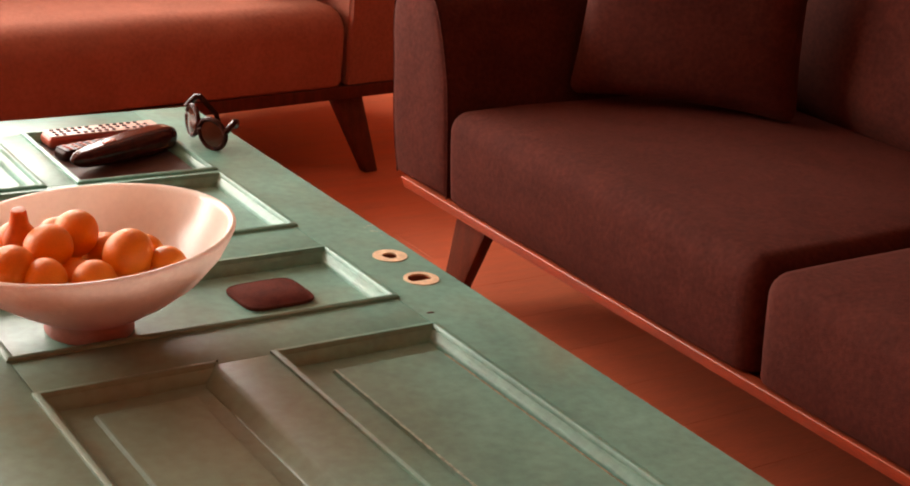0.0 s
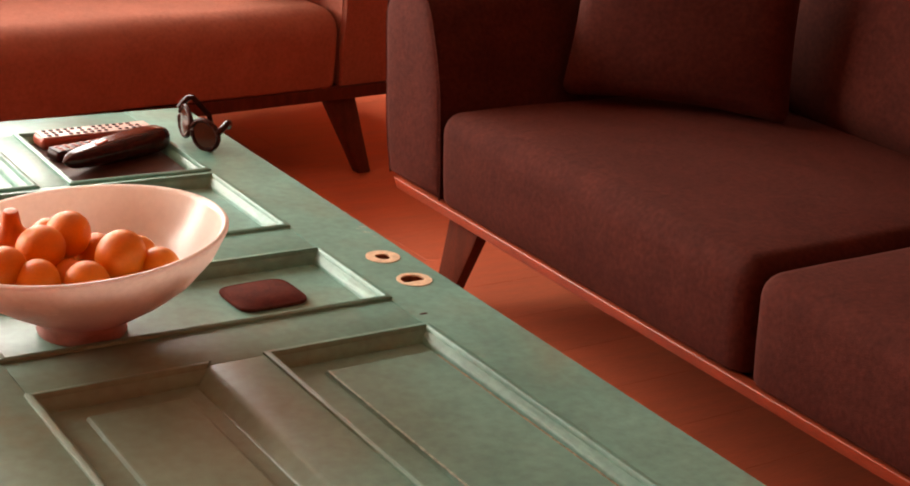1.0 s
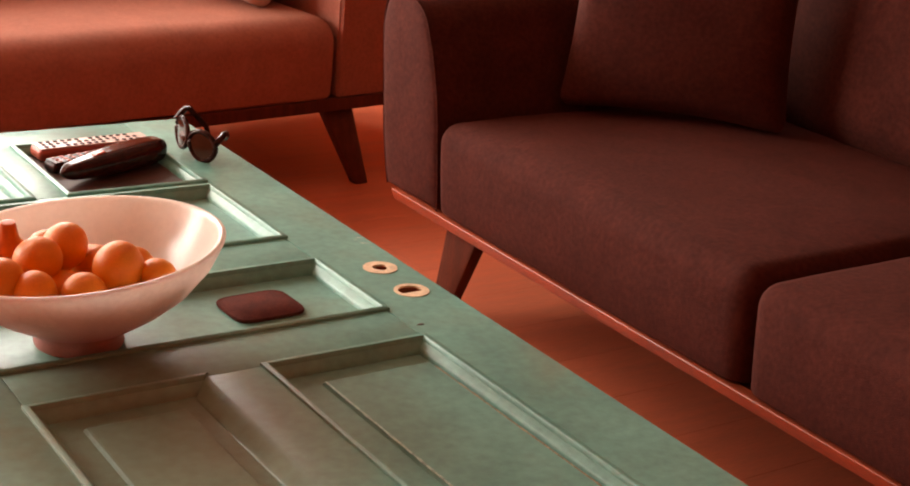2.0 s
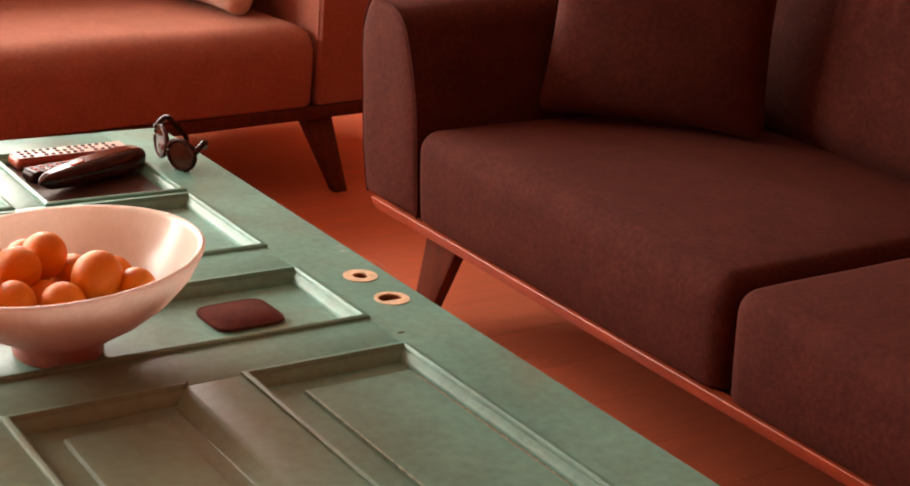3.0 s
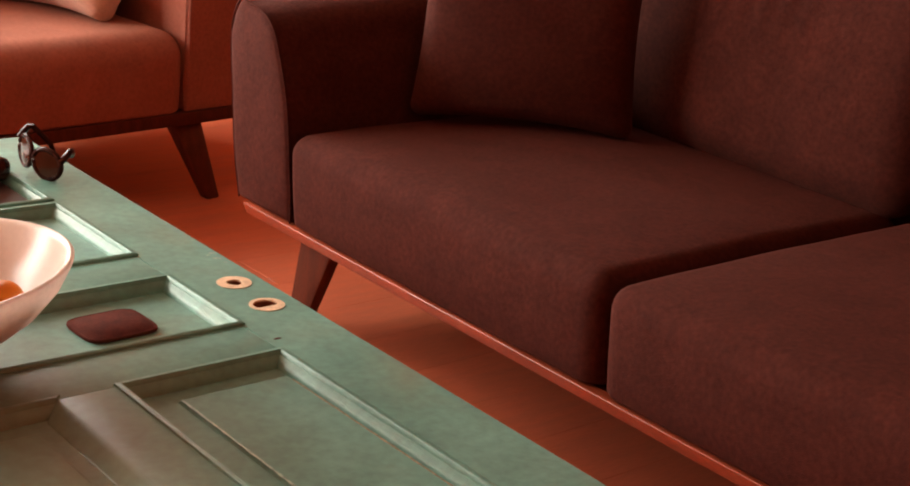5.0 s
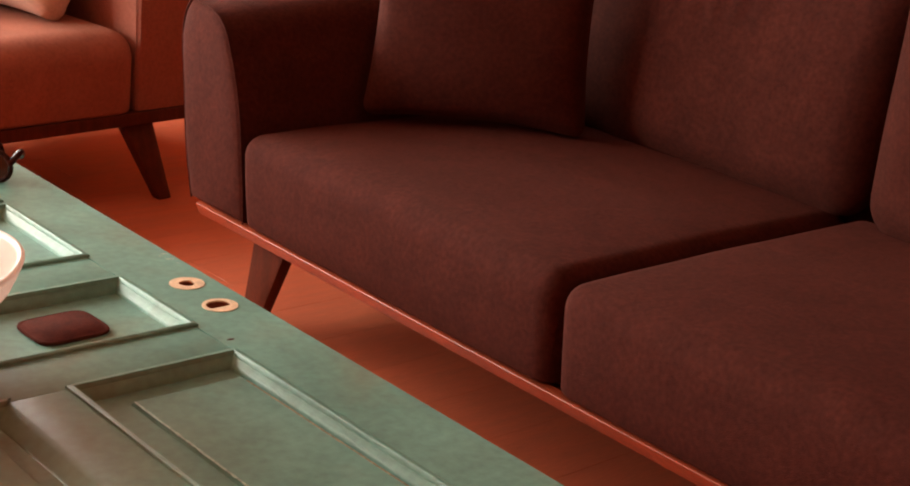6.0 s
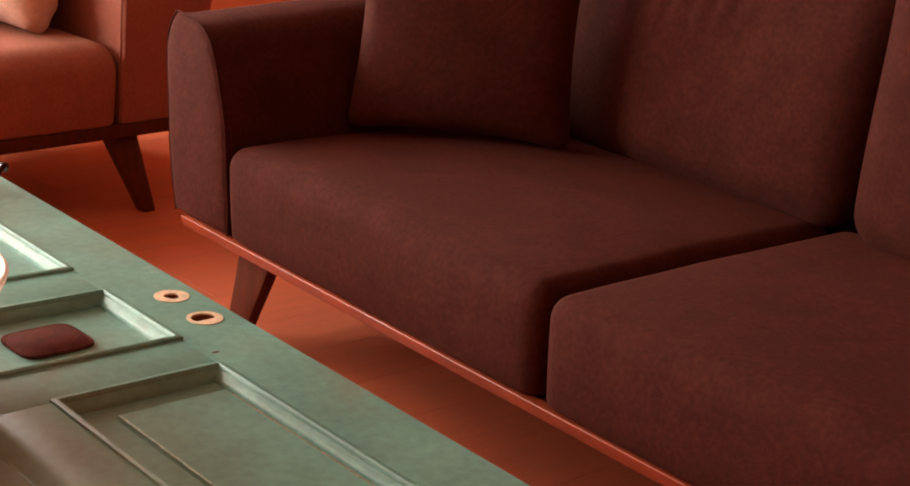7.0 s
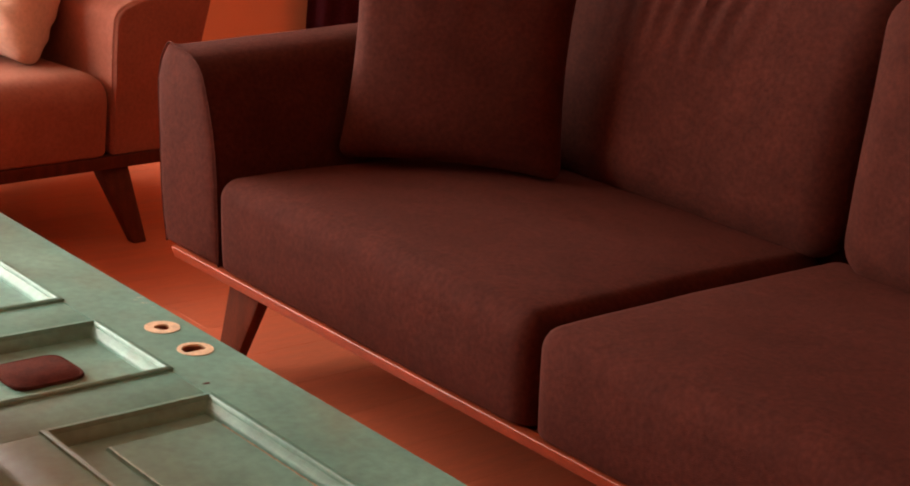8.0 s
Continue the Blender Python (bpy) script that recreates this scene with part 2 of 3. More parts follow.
def tube(points, radius, seg=10, taper=1.0):
    bm = bmesh.new()
    pts = [Vector(p) for p in points]
    rings = []
    for i, p in enumerate(pts):
        d = (pts[min(i + 1, len(pts) - 1)] - pts[max(i - 1, 0)]).normalized()
        side = d.cross(Vector((0, 0, 1)))
        side = side.normalized() if side.length > 1e-4 else Vector((1, 0, 0))
        up = side.cross(d)
        r = radius * (1 + (taper - 1) * i / (len(pts) - 1))
        rings.append([bm.verts.new(p + side * r * math.cos(a) + up * r * math.sin(a)) for a in np.linspace(0, math.tau, seg, endpoint=False)])
    for a, b in zip(rings, rings[1:]):
        for i in range(seg):
            bm.faces.new((a[i], a[(i + 1) % seg], b[(i + 1) % seg], b[i]))
    bm.faces.new(rings[0])
    bm.faces.new(rings[-1])
    return bm


def leg_mesh(top, foot, wt, wf, dt=None, df=None):
    """A tapered, splayed leg from its top centre to its foot centre."""
    dt, df = dt or wt, df or wf
    bm = bmesh.new()
    a = [bm.verts.new((foot[0] + sx * df / 2, foot[1] + sy * wf / 2, foot[2])) for sx, sy in ((-1, -1), (1, -1), (1, 1), (-1, 1))]
    b = [bm.verts.new((top[0] + sx * dt / 2, top[1] + sy * wt / 2, top[2])) for sx, sy in ((-1, -1), (1, -1), (1, 1), (-1, 1))]
    bm.faces.new(a)
    bm.faces.new(b)
    for i in range(4):
        bm.faces.new((a[i], a[(i + 1) % 4], b[(i + 1) % 4], b[i]))
    bmesh.ops.recalc_face_normals(bm, faces=bm.faces)
    bmesh.ops.bevel(bm, geom=bm.edges[:], offset=0.006, segments=2, profile=0.5, affect="EDGES")
    return bm


# ---- the room ----
X0, X1, Y0, Y1, ZC = -2.6, 3.3, -3.4, 3.5, 2.6


def structure(name, bm, mat, label):
    ob = part(name, bm, mat, None, smooth=False)
    return tagged(ob, label, "room", kind="structure")


floor = structure("floor", box(X0 - 0.2, X1 + 0.2, Y0 - 0.2, Y1 + 0.2, -0.12, -0.006), M_FLOOR, "warm reddish-brown wooden plank floor")
structure("ceiling", box(X0 - 0.2, X1 + 0.2, Y0 - 0.2, Y1 + 0.2, ZC, ZC + 0.12), M_CEIL, "plain pale painted ceiling")
def wall_with_opening(name, boxes, label):
    bm = bmesh.new()
    for b in boxes:
        me = bpy.data.meshes.new("tmp")
        b.to_mesh(me)
        b.free()
        bm.from_mesh(me)
        bpy.data.meshes.remove(me)
    return structure(name, bm, M_WALL, label)


def window_unit(name, m, a0, a1, z0, z1, label):
    """A two-pane window along x of its own frame, room side towards -y."""
    win_ob = tagged(root(name, m, label, "window"), kind="structure")
    mid = (a0 + a1) / 2
    for nm, b in (("window_sill", box(a0 - 0.03, a1 + 0.03, -0.13, 0.07, z0 - 0.03, z0 - 0.002, 0.005)),
                  ("window_frame", box(a0, a0 + 0.06, -0.03, 0.03, z0, z1, 0.004)), ("window_frame", box(a1 - 0.06, a1, -0.03, 0.03, z0, z1, 0.004)),
                  ("window_frame", box(a0 + 0.06, a1 - 0.06, -0.03, 0.03, z0, z0 + 0.06, 0.004)), ("window_frame", box(a0 + 0.06, a1 - 0.06, -0.03, 0.03, z1 - 0.06, z1, 0.004)),
                  ("window_frame", box(mid - 0.03, mid + 0.03, -0.03, 0.03, z0 + 0.06, z1 - 0.06, 0.004))):
        part(nm, b, M_TRIM, win_ob)
    for a, b in ((a0 + 0.06, mid - 0.03), (mid + 0.03, a1 - 0.06)):
        pane = part("pane", box(a, b, -0.004, 0.004, z0 + 0.06, z1 - 0.06), M_GLASS, win_ob, "clear glass pane")
        pane.visible_shadow = False


structure("wall_south", box(X0 - 0.15, X1 + 0.15, Y0 - 0.15, Y0, -0.006, ZC), M_WALL, "warm orange painted plaster wall")
structure("wall_east", box(X1, X1 + 0.15, Y0, Y1, -0.006, ZC), M_WALL, "warm orange painted plaster wall")
YN, XW0 = Y1 + 0.15, X0 - 0.15
wall_with_opening("wall_north", (box(XW0, WX0, Y1, YN, -0.006, ZC), box(WX1, X1 + 0.15, Y1, YN, -0.006, ZC), box(WX0, WX1, Y1, YN, -0.006, WZ0), box(WX0, WX1, Y1, YN, WZ1, ZC)),
                  "warm orange painted wall with a wide window opening")
wall_with_opening("wall_west", (box(XW0, X0, Y0, VY0, -0.006, ZC), box(XW0, X0, VY1, Y1, -0.006, ZC), box(XW0, X0, VY0, VY1, -0.006, VZ0), box(XW0, X0, VY0, VY1, VZ1, ZC)),
                  "warm orange painted wall with a window opening")
window_unit("window_1", pose(0, Y1 + 0.075, 0), WX0, WX1, WZ0, WZ1, "wide white framed window giving the room its daylight")
window_unit("window_2", pose(X0 - 0.075, 0, 0, 0, 0, 90), VY0, VY1, VZ0, VZ1, "white framed side window letting in daylight")

# maroon curtain at the far wall
bm = bmesh.new()
grid = []
for i in range(61):
    x = 2.715 + 0.72 * i / 60 * 0.8
    grid.append([bm.verts.new((x, 3.40 + 0.012 * math.sin(i * 0.5) + 0.006 * math.sin(i * 0.37), z)) for z in (0.02, 0.8, 1.6, 2.4)])
for a, b in zip(grid, grid[1:]):
    for k in range(3):
        bm.faces.new((a[k], b[k], b[k + 1], a[k + 1]))
bmesh.ops.solidify(bm, geom=bm.faces[:], thickness=0.006)
tagged(part("curtain", bm, M_CURTAIN), "dark maroon curtain hanging by the orange wall", "curtain")


# ---- sofas ----
def wrinkled(v, amp, freq, seed):
    return noise.noise(Vector((v.x * freq + seed, v.y * freq, v.z * freq))) * amp


def seat_cushion(parent, mat, x0, x1, y0, y1, z0, z1, seed, r=0.046, crown=0.020, lean=0.0, near=0.0, far=0.0, tuck=0.25):
    """A boxed seat cushion: soft upper edges, a crisp lower edge; its far side leans by lean with the arm beside it;
    near and far move the tops of its two sides."""
    cx, cy, cz = (x0 + x1) / 2, (y0 + y1) / 2, (z0 + z1) / 2
    sx, sy, sz = x1 - x0, y1 - y0, z1 - z0

    def shape(v):
        if v.z < r - sz / 2:
            v.z = -sz / 2 + (v.z + sz / 2) * tuck
            core = Vector((max(r - sx / 2, min(sx / 2 - r, v.x)), max(r - sy / 2, min(sy / 2 - r, v.y)), v.z))
            out = v - core
            if out.length > 1e-6:
                v = core + out.normalized() * (r - (r - out.length) * tuck)
        a, b = 1 - (2 * v.x / sx) ** 2, 1 - (2 * v.y / sy) ** 2
        if v.y > sy * 0.4:
            v.y += far * (0.5 + v.z / sz) - lean * (0.5 - v.z / sz)
        elif v.y < -sy * 0.4:
            v.y += near * (0.5 + v.z / sz)
        if v.z > 0:
            v.z += crown * max(0, a) ** 0.6 * max(0, b) ** 0.6 * (2 * v.z / sz)
        v.x -= 0.010 * max(0, b) ** 0.5 * max(0, 1 - (2 * v.z / sz) ** 2) * (1 if v.x < -sx * 0.4 else 0)
        v.z += wrinkled(v, 0.004, 5, seed)
        return v
    return part("seat_cushion", soft_box(sx, sy, sz, r, 14, shape), mat, parent, m=pose(cx, cy, cz))


def upright_cushion(parent, name, mat, w, h, d, m, seed, folds=0.0, label="", edge=0.45, fan=0.0, n=38, pinch=0.05, crease=0.0):
    """A soft back cushion: w along x, h up z, d thick along y; its middle bulges."""
    def shape(v):
        a, b = max(0, 1 - (2 * v.x / w) ** 2), max(0, 1 - (2 * v.z / h) ** 2)
        s = (1 if v.y > 0 else -1) * min(1, abs(2 * v.y / d))
        v.y *= edge + (1.2 - edge) * (a * b) ** 0.35
        v.y += wrinkled(v, 0.010, 4.5, seed) + s * folds * a * math.sin(v.x * 60 + 4 * wrinkled(v, 1, 3, seed)) * max(0, v.z / h * 2) ** 1.2
        if fan:
            reach = min(1, max(0, (v.z + 0.02) / 0.24)) ** 1.3 * math.exp(-((v.x + 0.03) / 0.16) ** 2)
            wave = math.sin((v.x - 0.08) * (118 - 90 * v.z) + 1.7 * noise.noise(Vector((v.x * 7, v.z * 4, seed))))
            v.y += s * fan * reach * (0.45 * wave + 0.55 * wave * abs(wave))
        if crease:
            v.y += s * crease * math.exp(-((v.x - 0.11) / 0.09) ** 2 - ((v.z + 0.10) / 0.08) ** 2) * math.sin((v.z + 0.35 * v.x) * 85)
        if edge < 0.4:
            v.x *= 1 - pinch * b
            v.z *= 1 - pinch * a
        return v
    return part(name, soft_box(w, d, h, d * (0.42 if edge > 0.4 else 0.22), n, shape), mat, parent, label, m)


def flared_arm(parent, mat, x0, x1, yb, yt, z0, z1f, z1b, seed):
    """An arm whose section leans outwards; yb and yt are its (inner, outer) lines at the bottom and the top."""
    sx, sz = x1 - x0, 1.0

    def shape(v):
        u = (v.z + 0.5)
        k = v.y
        inner, outer = yb[0] + (yt[0] - yb[0]) * u, yb[1] + (yt[1] - yb[1]) * u
        y = (inner + outer) / 2 + k * (outer - inner) + wrinkled(v, 0.003, 6, seed)
        f = (v.x + sx / 2) / sx
        z = z0 + u * (z1f + (z1b - z1f) * f - z0)
        return Vector((v.x, y, z))
    bm = bmesh.new()
    n = 28
    # rounded section swept from front to back, with a slightly domed front panel
    half_out = [(0.5, -0.5)] + [(0.5, y) for y in np.linspace(-0.4, 0.42, 7)]
    half_out += [(0.5 - 0.10 + 0.10 * math.cos(a), 0.44 + 0.06 * math.sin(a)) for a in np.linspace(0.3, math.pi / 2, 4)]
    half_in = [(-0.5 + 0.86 - 0.86 * math.cos(a) ** 0.8, 0.32 + 0.17 * math.sin(a) ** 0.9) for a in np.linspace(math.pi / 2 * 0.94, 0.0, 12)]
    half_in += [(-0.5, y) for y in np.linspace(0.22, -0.4, 6)] + [(-0.5, -0.5)]
    full = half_out + half_in
    rings = []
    xs = [0, 0.004, 0.012, 0.014] + list(np.linspace(0.02, sx, n))
    for i, x in enumerate(xs):
        s = (0.955, 0.985, 1.0, 1.012)[i] if i < 4 else (1.0)
        rings.append([bm.verts.new(shape(Vector((x - sx / 2, a * s, -0.5 + (b + 0.5) * (1 - (1 - s) * 0.5))))) for a, b in full])
    for a, b in zip(rings, rings[1:]):
        for i in range(len(full)):
            j = (i + 1) % len(full)
            bm.faces.new((a[i], a[j], b[j], b[i]))
    bm.faces.new(rings[0])
    bm.faces.new(rings[-1])
    seam = [shape(Vector((0.010 - sx / 2, a * 1.012, b))) for a, b in full]
    ob = part("arm", bm, mat, parent, m=pose((x0 + x1) / 2, 0, 0))
    part("piping", tube(seam, 0.0014, 6), mat, ob)
    return ob


def curved_arm(parent, mat, x0, x1, side, mid, rise, seed):
    """A wide-footed arm that curves over to a narrow top; side is +1 or -1 along y, mid the line it is built from."""
    section = [(0.034, 0.247), (0.058, 0.33), (0.080, 0.44), (0.094, 0.54), (0.100, 0.615), (0.093, 0.662), (0.079, 0.690), (0.062, 0.7015),
               (0.030, 0.7025), (-0.004, 0.7000), (-0.040, 0.690), (-0.076, 0.662), (-0.102, 0.610), (-0.122, 0.560), (-0.150, 0.458), (-0.168, 0.36), (-0.181, 0.247)]
    loop = []
    for k in range(len(section) - 1):
        p = [Vector(section[min(max(k + j, 0), len(section) - 1)]) for j in (-1, 0, 1, 2)]
        for u in (0, 0.25, 0.5, 0.75):
            loop.append(0.5 * (2 * p[1] + (p[2] - p[0]) * u + (2 * p[0] - 5 * p[1] + 4 * p[2] - p[3]) * u * u + (3 * p[1] - p[0] - 3 * p[2] + p[3]) * u ** 3))
    loop.append(Vector(section[-1]))

    def place(x, q, shrink=0.0):
        y, z = q.x + (-0.04 - q.x) * shrink, q.y + (0.45 - q.y) * shrink
        ear = 0.007 * math.exp(-((q.x - 0.060) / 0.016) ** 2 - (x / 0.012) ** 2) * (1 if q.y > 0.6 else 0)
        z = 0.247 + (z - 0.247) * (1 + rise * x / 0.455) + ear
        v = Vector((x, y, z))
        return Vector((x0 + x, mid + side * (y + wrinkled(v, 0.004, 7, seed)), z))
    bm = bmesh.new()
    length = x1 - x0
    rings = [[bm.verts.new(place(x, q, k)) for q in loop] for x, k in
             [(-0.007, 0.45), (-0.006, 0.22), (-0.003, 0.09), (0.0, 0.035), (0.004, 0.010), (0.010, 0.0)] + [(length * u, 0.0) for u in np.linspace(0.03, 1, 30)]]
    for a, b in zip(rings, rings[1:]):
        for i in range(len(loop)):
            j = (i + 1) % len(loop)
            bm.faces.new((a[i], a[j], b[j], b[i]))
    bm.faces.new(rings[0])
    bm.faces.new(rings[-1])
    ob = part("arm", bm, mat, parent)
    part("piping", tube([place(0.002, q, -0.004) for q in loop], 0.0024, 6), mat, ob)
    return ob


sofa = root("sofa", pose(0.557, 1.041, 0, 0, 0, -0.45), "dark brown upholstered sofa on a red-stained wooden base", "sofa")
bm = box(0, 0.03, -2.42, 0.0, 0.217, 0.245)
for v in bm.verts:
    if v.co.z < 0.23:
        v.co.x += 0.011 if v.co.x < 0.01 else -0.002
bmesh.ops.bevel(bm, geom=bm.edges[:], offset=0.004, segments=3, profile=0.6, affect="EDGES")
part("rail", bm, M_RAIL, sofa, "thin red-stained wooden front rail")
part("base", box(0.032, 1.12, -2.40, 0.0, 0.219, 0.243, 0.003), M_LEG, sofa)
for y, s in ((-0.262, 1), (-2.14, -1)):
    for x, q in ((0.05, -1), (1.02, 1)):
        part("leg", leg_mesh((x, y, 0.2225), (x + q * 0.006, y + s * 0.066, 0.0), 0.122, 0.062, 0.036, 0.028), M_LEG, sofa, "tapered splayed wooden leg")
curved_arm(sofa, M_SOFA, 0.010, 1.08, 1, 0.0, 0.070, 3)
curved_arm(sofa, M_SOFA, 0.010, 1.08, -1, -2.40, 0.070, 7)
seat_cushion(sofa, M_SOFA, 0.006, 0.92, -1.172, -0.150, 0.246, 0.451, 1.3, lean=0.028, near=0.019)
seat_cushion(sofa, M_SOFA, 0.004, 0.92, -2.24, -1.178, 0.246, 0.451, 5.1, far=0.019)
part("back_panel", soft_box(0.16, 2.32, 0.82, 0.05, 10), M_SOFA, sofa, m=pose(1.05, -1.12, 0.645, 0, 8, 0))
upright_cushion(sofa, "back_cushion", M_SOFA, 1.04, 0.60, 0.20, pose(0.94, -0.680, 0.735, 0, 0, 90) @ pose(0, 0, 0, 12, 0, 0), 2.2, 0.0, fan=0.011, n=100)
upright_cushion(sofa, "back_cushion", M_SOFA, 0.94, 0.60, 0.20, pose(0.874, -1.69, 0.74, 0, 0, 90) @ pose(0, 0, 0, 1, 0, 0), 6.4, 0.004)
corner = upright_cushion(None, "scatter_cushion", M_SOFA, 0.53, 0.56, 0.17, sofa.matrix_basis @ pose(0.563, -0.312, 0.742, 0, 0, -45) @ pose(0, 0, 0, -9, 0, 0), 9.7, 0.003, edge=0.22, pinch=0.075)
tagged(corner, "large square dark brown cushion leaning in the sofa corner", "cushion")

sofa2 = root("sofa", pose(0.857, 1.795, 0, 0, 0, 6.5), "rust-orange upholstered sofa with a red wooden base and splayed legs", "sofa")
part("rail", box(-1.95, 0.29, 0, 0.03, 0.209, 0.245, 0.003), M_LEG, sofa2)
part("base", box(-1.95, 0.29, 0.032, 0.86, 0.215, 0.243, 0.003), M_LEG, sofa2)
for x, s in ((0.0, 1), (-1.7, -1)):
    for y, q in ((0.045, -1), (0.78, 1)):
        part("leg", leg_mesh((x, y, 0.215), (x + s * 0.04, y + q * 0.095, 0.0), 0.05, 0.035, 0.10, 0.045), M_LEG, sofa2)
# the arms of this sofa stand across its length: the same arm, turned
arm_right = flared_arm(sofa2, M_SOFA_B, 0.0, 0.86, (0.012, -0.225), (0.014, -0.325), 0.247, 0.70, 0.72, 4)
arm_right.matrix_basis = pose(0, 0.0, 0, 0, 0, 90) @ pose(0.43 + 0.01, 0, 0)
arm_left = flared_arm(sofa2, M_SOFA_B, 0.0, 0.86, (0.20, 0.0), (0.28, 0.0), 0.247, 0.70, 0.72, 5)
arm_left.matrix_basis = pose(-1.72, 0, 0, 0, 0, 90) @ pose(0.44, 0, 0)


def seat_across(parent, mat, x0, x1, y0, y1, z0, z1, seed):
    ob = seat_cushion(parent, mat, y0, y1, -x1, -x0, z0, z1, seed, r=0.075, crown=0.012, tuck=0.15)
    ob.matrix_basis = pose(0, 0, 0, 0, 0, 90) @ ob.matrix_basis
    return ob


seat_across(sofa2, M_SOFA_B, -1.71, -0.004, 0.004, 0.74, 0.246, 0.470, 8.2)
part("back_panel", soft_box(2.0, 0.18, 0.50, 0.05, 10), M_SOFA_B, sofa2, m=pose(-0.85, 0.80, 0.50, -8, 0, 0))
upright_cushion(sofa2, "back_cushion", M_SOFA_B, 0.84, 0.36, 0.18, pose(-0.43, 0.66, 0.635, -12, 0, 0), 3.1)
upright_cushion(sofa2, "back_cushion", M_SOFA_B, 0.84, 0.36, 0.18, pose(-1.28, 0.66, 0.635, -12, 0, 0), 4.6)
pillow = upright_cushion(None, "throw_pillow", M_PILLOW, 0.44, 0.44, 0.25, pose(0.665, 2.173, 0.676, -25, 0, -69), 1.9, 0.006, edge=0.08, pinch=0.11, crease=0.010, n=60)
tagged(pillow, "pale peach throw pillow leaning on the rust sofa arm", "pillow")

# ---- the door laid as a coffee table ----
ZT = 0.45
table = root("coffee_table", pose(0, 0, ZT), "old green-painted panelled door reused as a coffee table", "table")
TH = 0.042


def hole_loop(kind, cx, cy, n=28):
    pts = []
    for i in range(n):
        a = math.tau * i / n
        if kind == "round":
            r = 0.0132 * (1 + 0.06 * math.sin(3 * a))
            pts.append((cx + r * math.cos(a), cy + r * math.sin(a)))
        else:
            r = 0.0170
            x, y = r * math.cos(a), r * math.sin(a)
            pts.append((cx + x * 1.25 - 0.002, cy + max(y * 1.12, -0.009) + 0.001))
    return pts


def plate_with_holes(outer, holes, z0, z1):
    bm = bmesh.new()
    edges = []
    for loop in [outer] + holes:
        vs = [bm.verts.new((x, y, z1)) for x, y in loop]
        edges += [bm.edges.new((vs[i], vs[(i + 1) % len(vs)])) for i in range(len(vs))]
    bmesh.ops.triangle_fill(bm, edges=edges, use_beauty=True)
    ret = bmesh.ops.extrude_face_region(bm, geom=bm.faces[:])
    for v in [g for g in ret["geom"] if isinstance(g, bmesh.types.BMVert)]:
        v.co.z = z0
    return bm


XE, XR, XMR, XML, XMA, XL, XW = 0.025, -0.106, -0.366, -0.430, -0.453, -0.697, -0.825
YB, Y_A0, Y_A1, Y_B0, Y_B1, Y_C0, Y_C1, Y_D0, Y_D1, YT = -0.98, -0.83, -0.110, 0.0, 0.221, 0.333, 0.625, 0.651, 0.955, 1.055
LOCKS = (("round", -0.024, 0.152), ("key", -0.028, 0.049))
e = 0.004
outer = [(XR, YB), (XE - e, YB), (XE, YB + e), (XE, YT - e), (XE - e, YT), (XR, YT)]
part("stile", plate_with_holes(outer, [hole_loop(*k) for k in LOCKS], -TH, 0), M_TABLE, table, smooth=False)
part("stile", box(XW, XL, YB, YT, -TH, 0, 0.003), M_TABLE, table)
for a, b in ((YB, Y_A0), (Y_A1, Y_B0), (Y_B1, Y_C0), (Y_C1, Y_D0), (Y_D1, YT)):
    part("cross_rail", box(XL + 0.0003, XR - 0.0003, a, b, -TH, -0.0006, 0.001), M_TABLE, table)
for a, b in ((Y_A0, Y_A1), (Y_C0, Y_C1), (Y_D0, Y_D1)):
    part("mullion", box(XML if a > 0 else XMA, XMR, a + 0.0003, b - 0.0003, -TH, -0.0004, 0.001), M_TABLE, table)
for kind, cx, cy in LOCKS:
    n = 28
    bm = bmesh.new()
    ring = [(cx + (x - cx) * 0.95, cy + (y - cy) * 0.95) for x, y in hole_loop(kind, cx, cy, n)]
    out = [(cx + 0.029 * math.cos(math.tau * i / n), cy + 0.027 * math.sin(math.tau * i / n)) for i in range(n)]
    lv = [[bm.verts.new((x, y, z)) for x, y in lp] for lp, z in ((ring, -0.002), (ring, 0.0010), (out, 0.0010), (out, -0.0005))]
    for a, b in zip(lv, lv[1:]):
        for i in range(n):
            bm.faces.new((a[i], a[(i + 1) % n], b[(i + 1) % n], b[i]))
    inner = [(cx + (x - cx) * 0.965, cy + (y - cy) * 0.965) for x, y in hole_loop(kind, cx, cy, n)]
    lining = bmesh.new()
    up = [lining.verts.new((x, y, -0.0022)) for x, y in inner]
    low = [lining.verts.new((x, y, -0.036)) for x, y in inner]
    for i in range(n):
        lining.faces.new((up[i], up[(i + 1) % n], low[(i + 1) % n], low[i]))
    lining.faces.new(low)
    part("lock_hole", lining, M_HOLE, table, "dark raw wood inside the lock hole", smooth=False)
    part("lock_plate_scar", bm, M_BARE, table, "round patch of bare pale wood round a lock hole", smooth=False)

PROFILE = [(-0.005, -0.001), (-0.0045, 0.003), (-0.001, 0.0048), (0.0035, 0.0042), (0.0058, 0.001), (0.0066, -0.0022), (0.0100, -0.0046), (0.0140, -0.0085),
           (0.0172, -0.0128), (0.0180, -0.0165), (0.0190, -0.0190)]

PLAIN = [(-0.001, -0.0030), (-0.0005, -0.0006), (0.003, -0.0008), (0.009, -0.0042), (0.020, -0.0112), (0.0255, -0.0150), (0.027, -0.0175), (0.0275, -0.0190)]


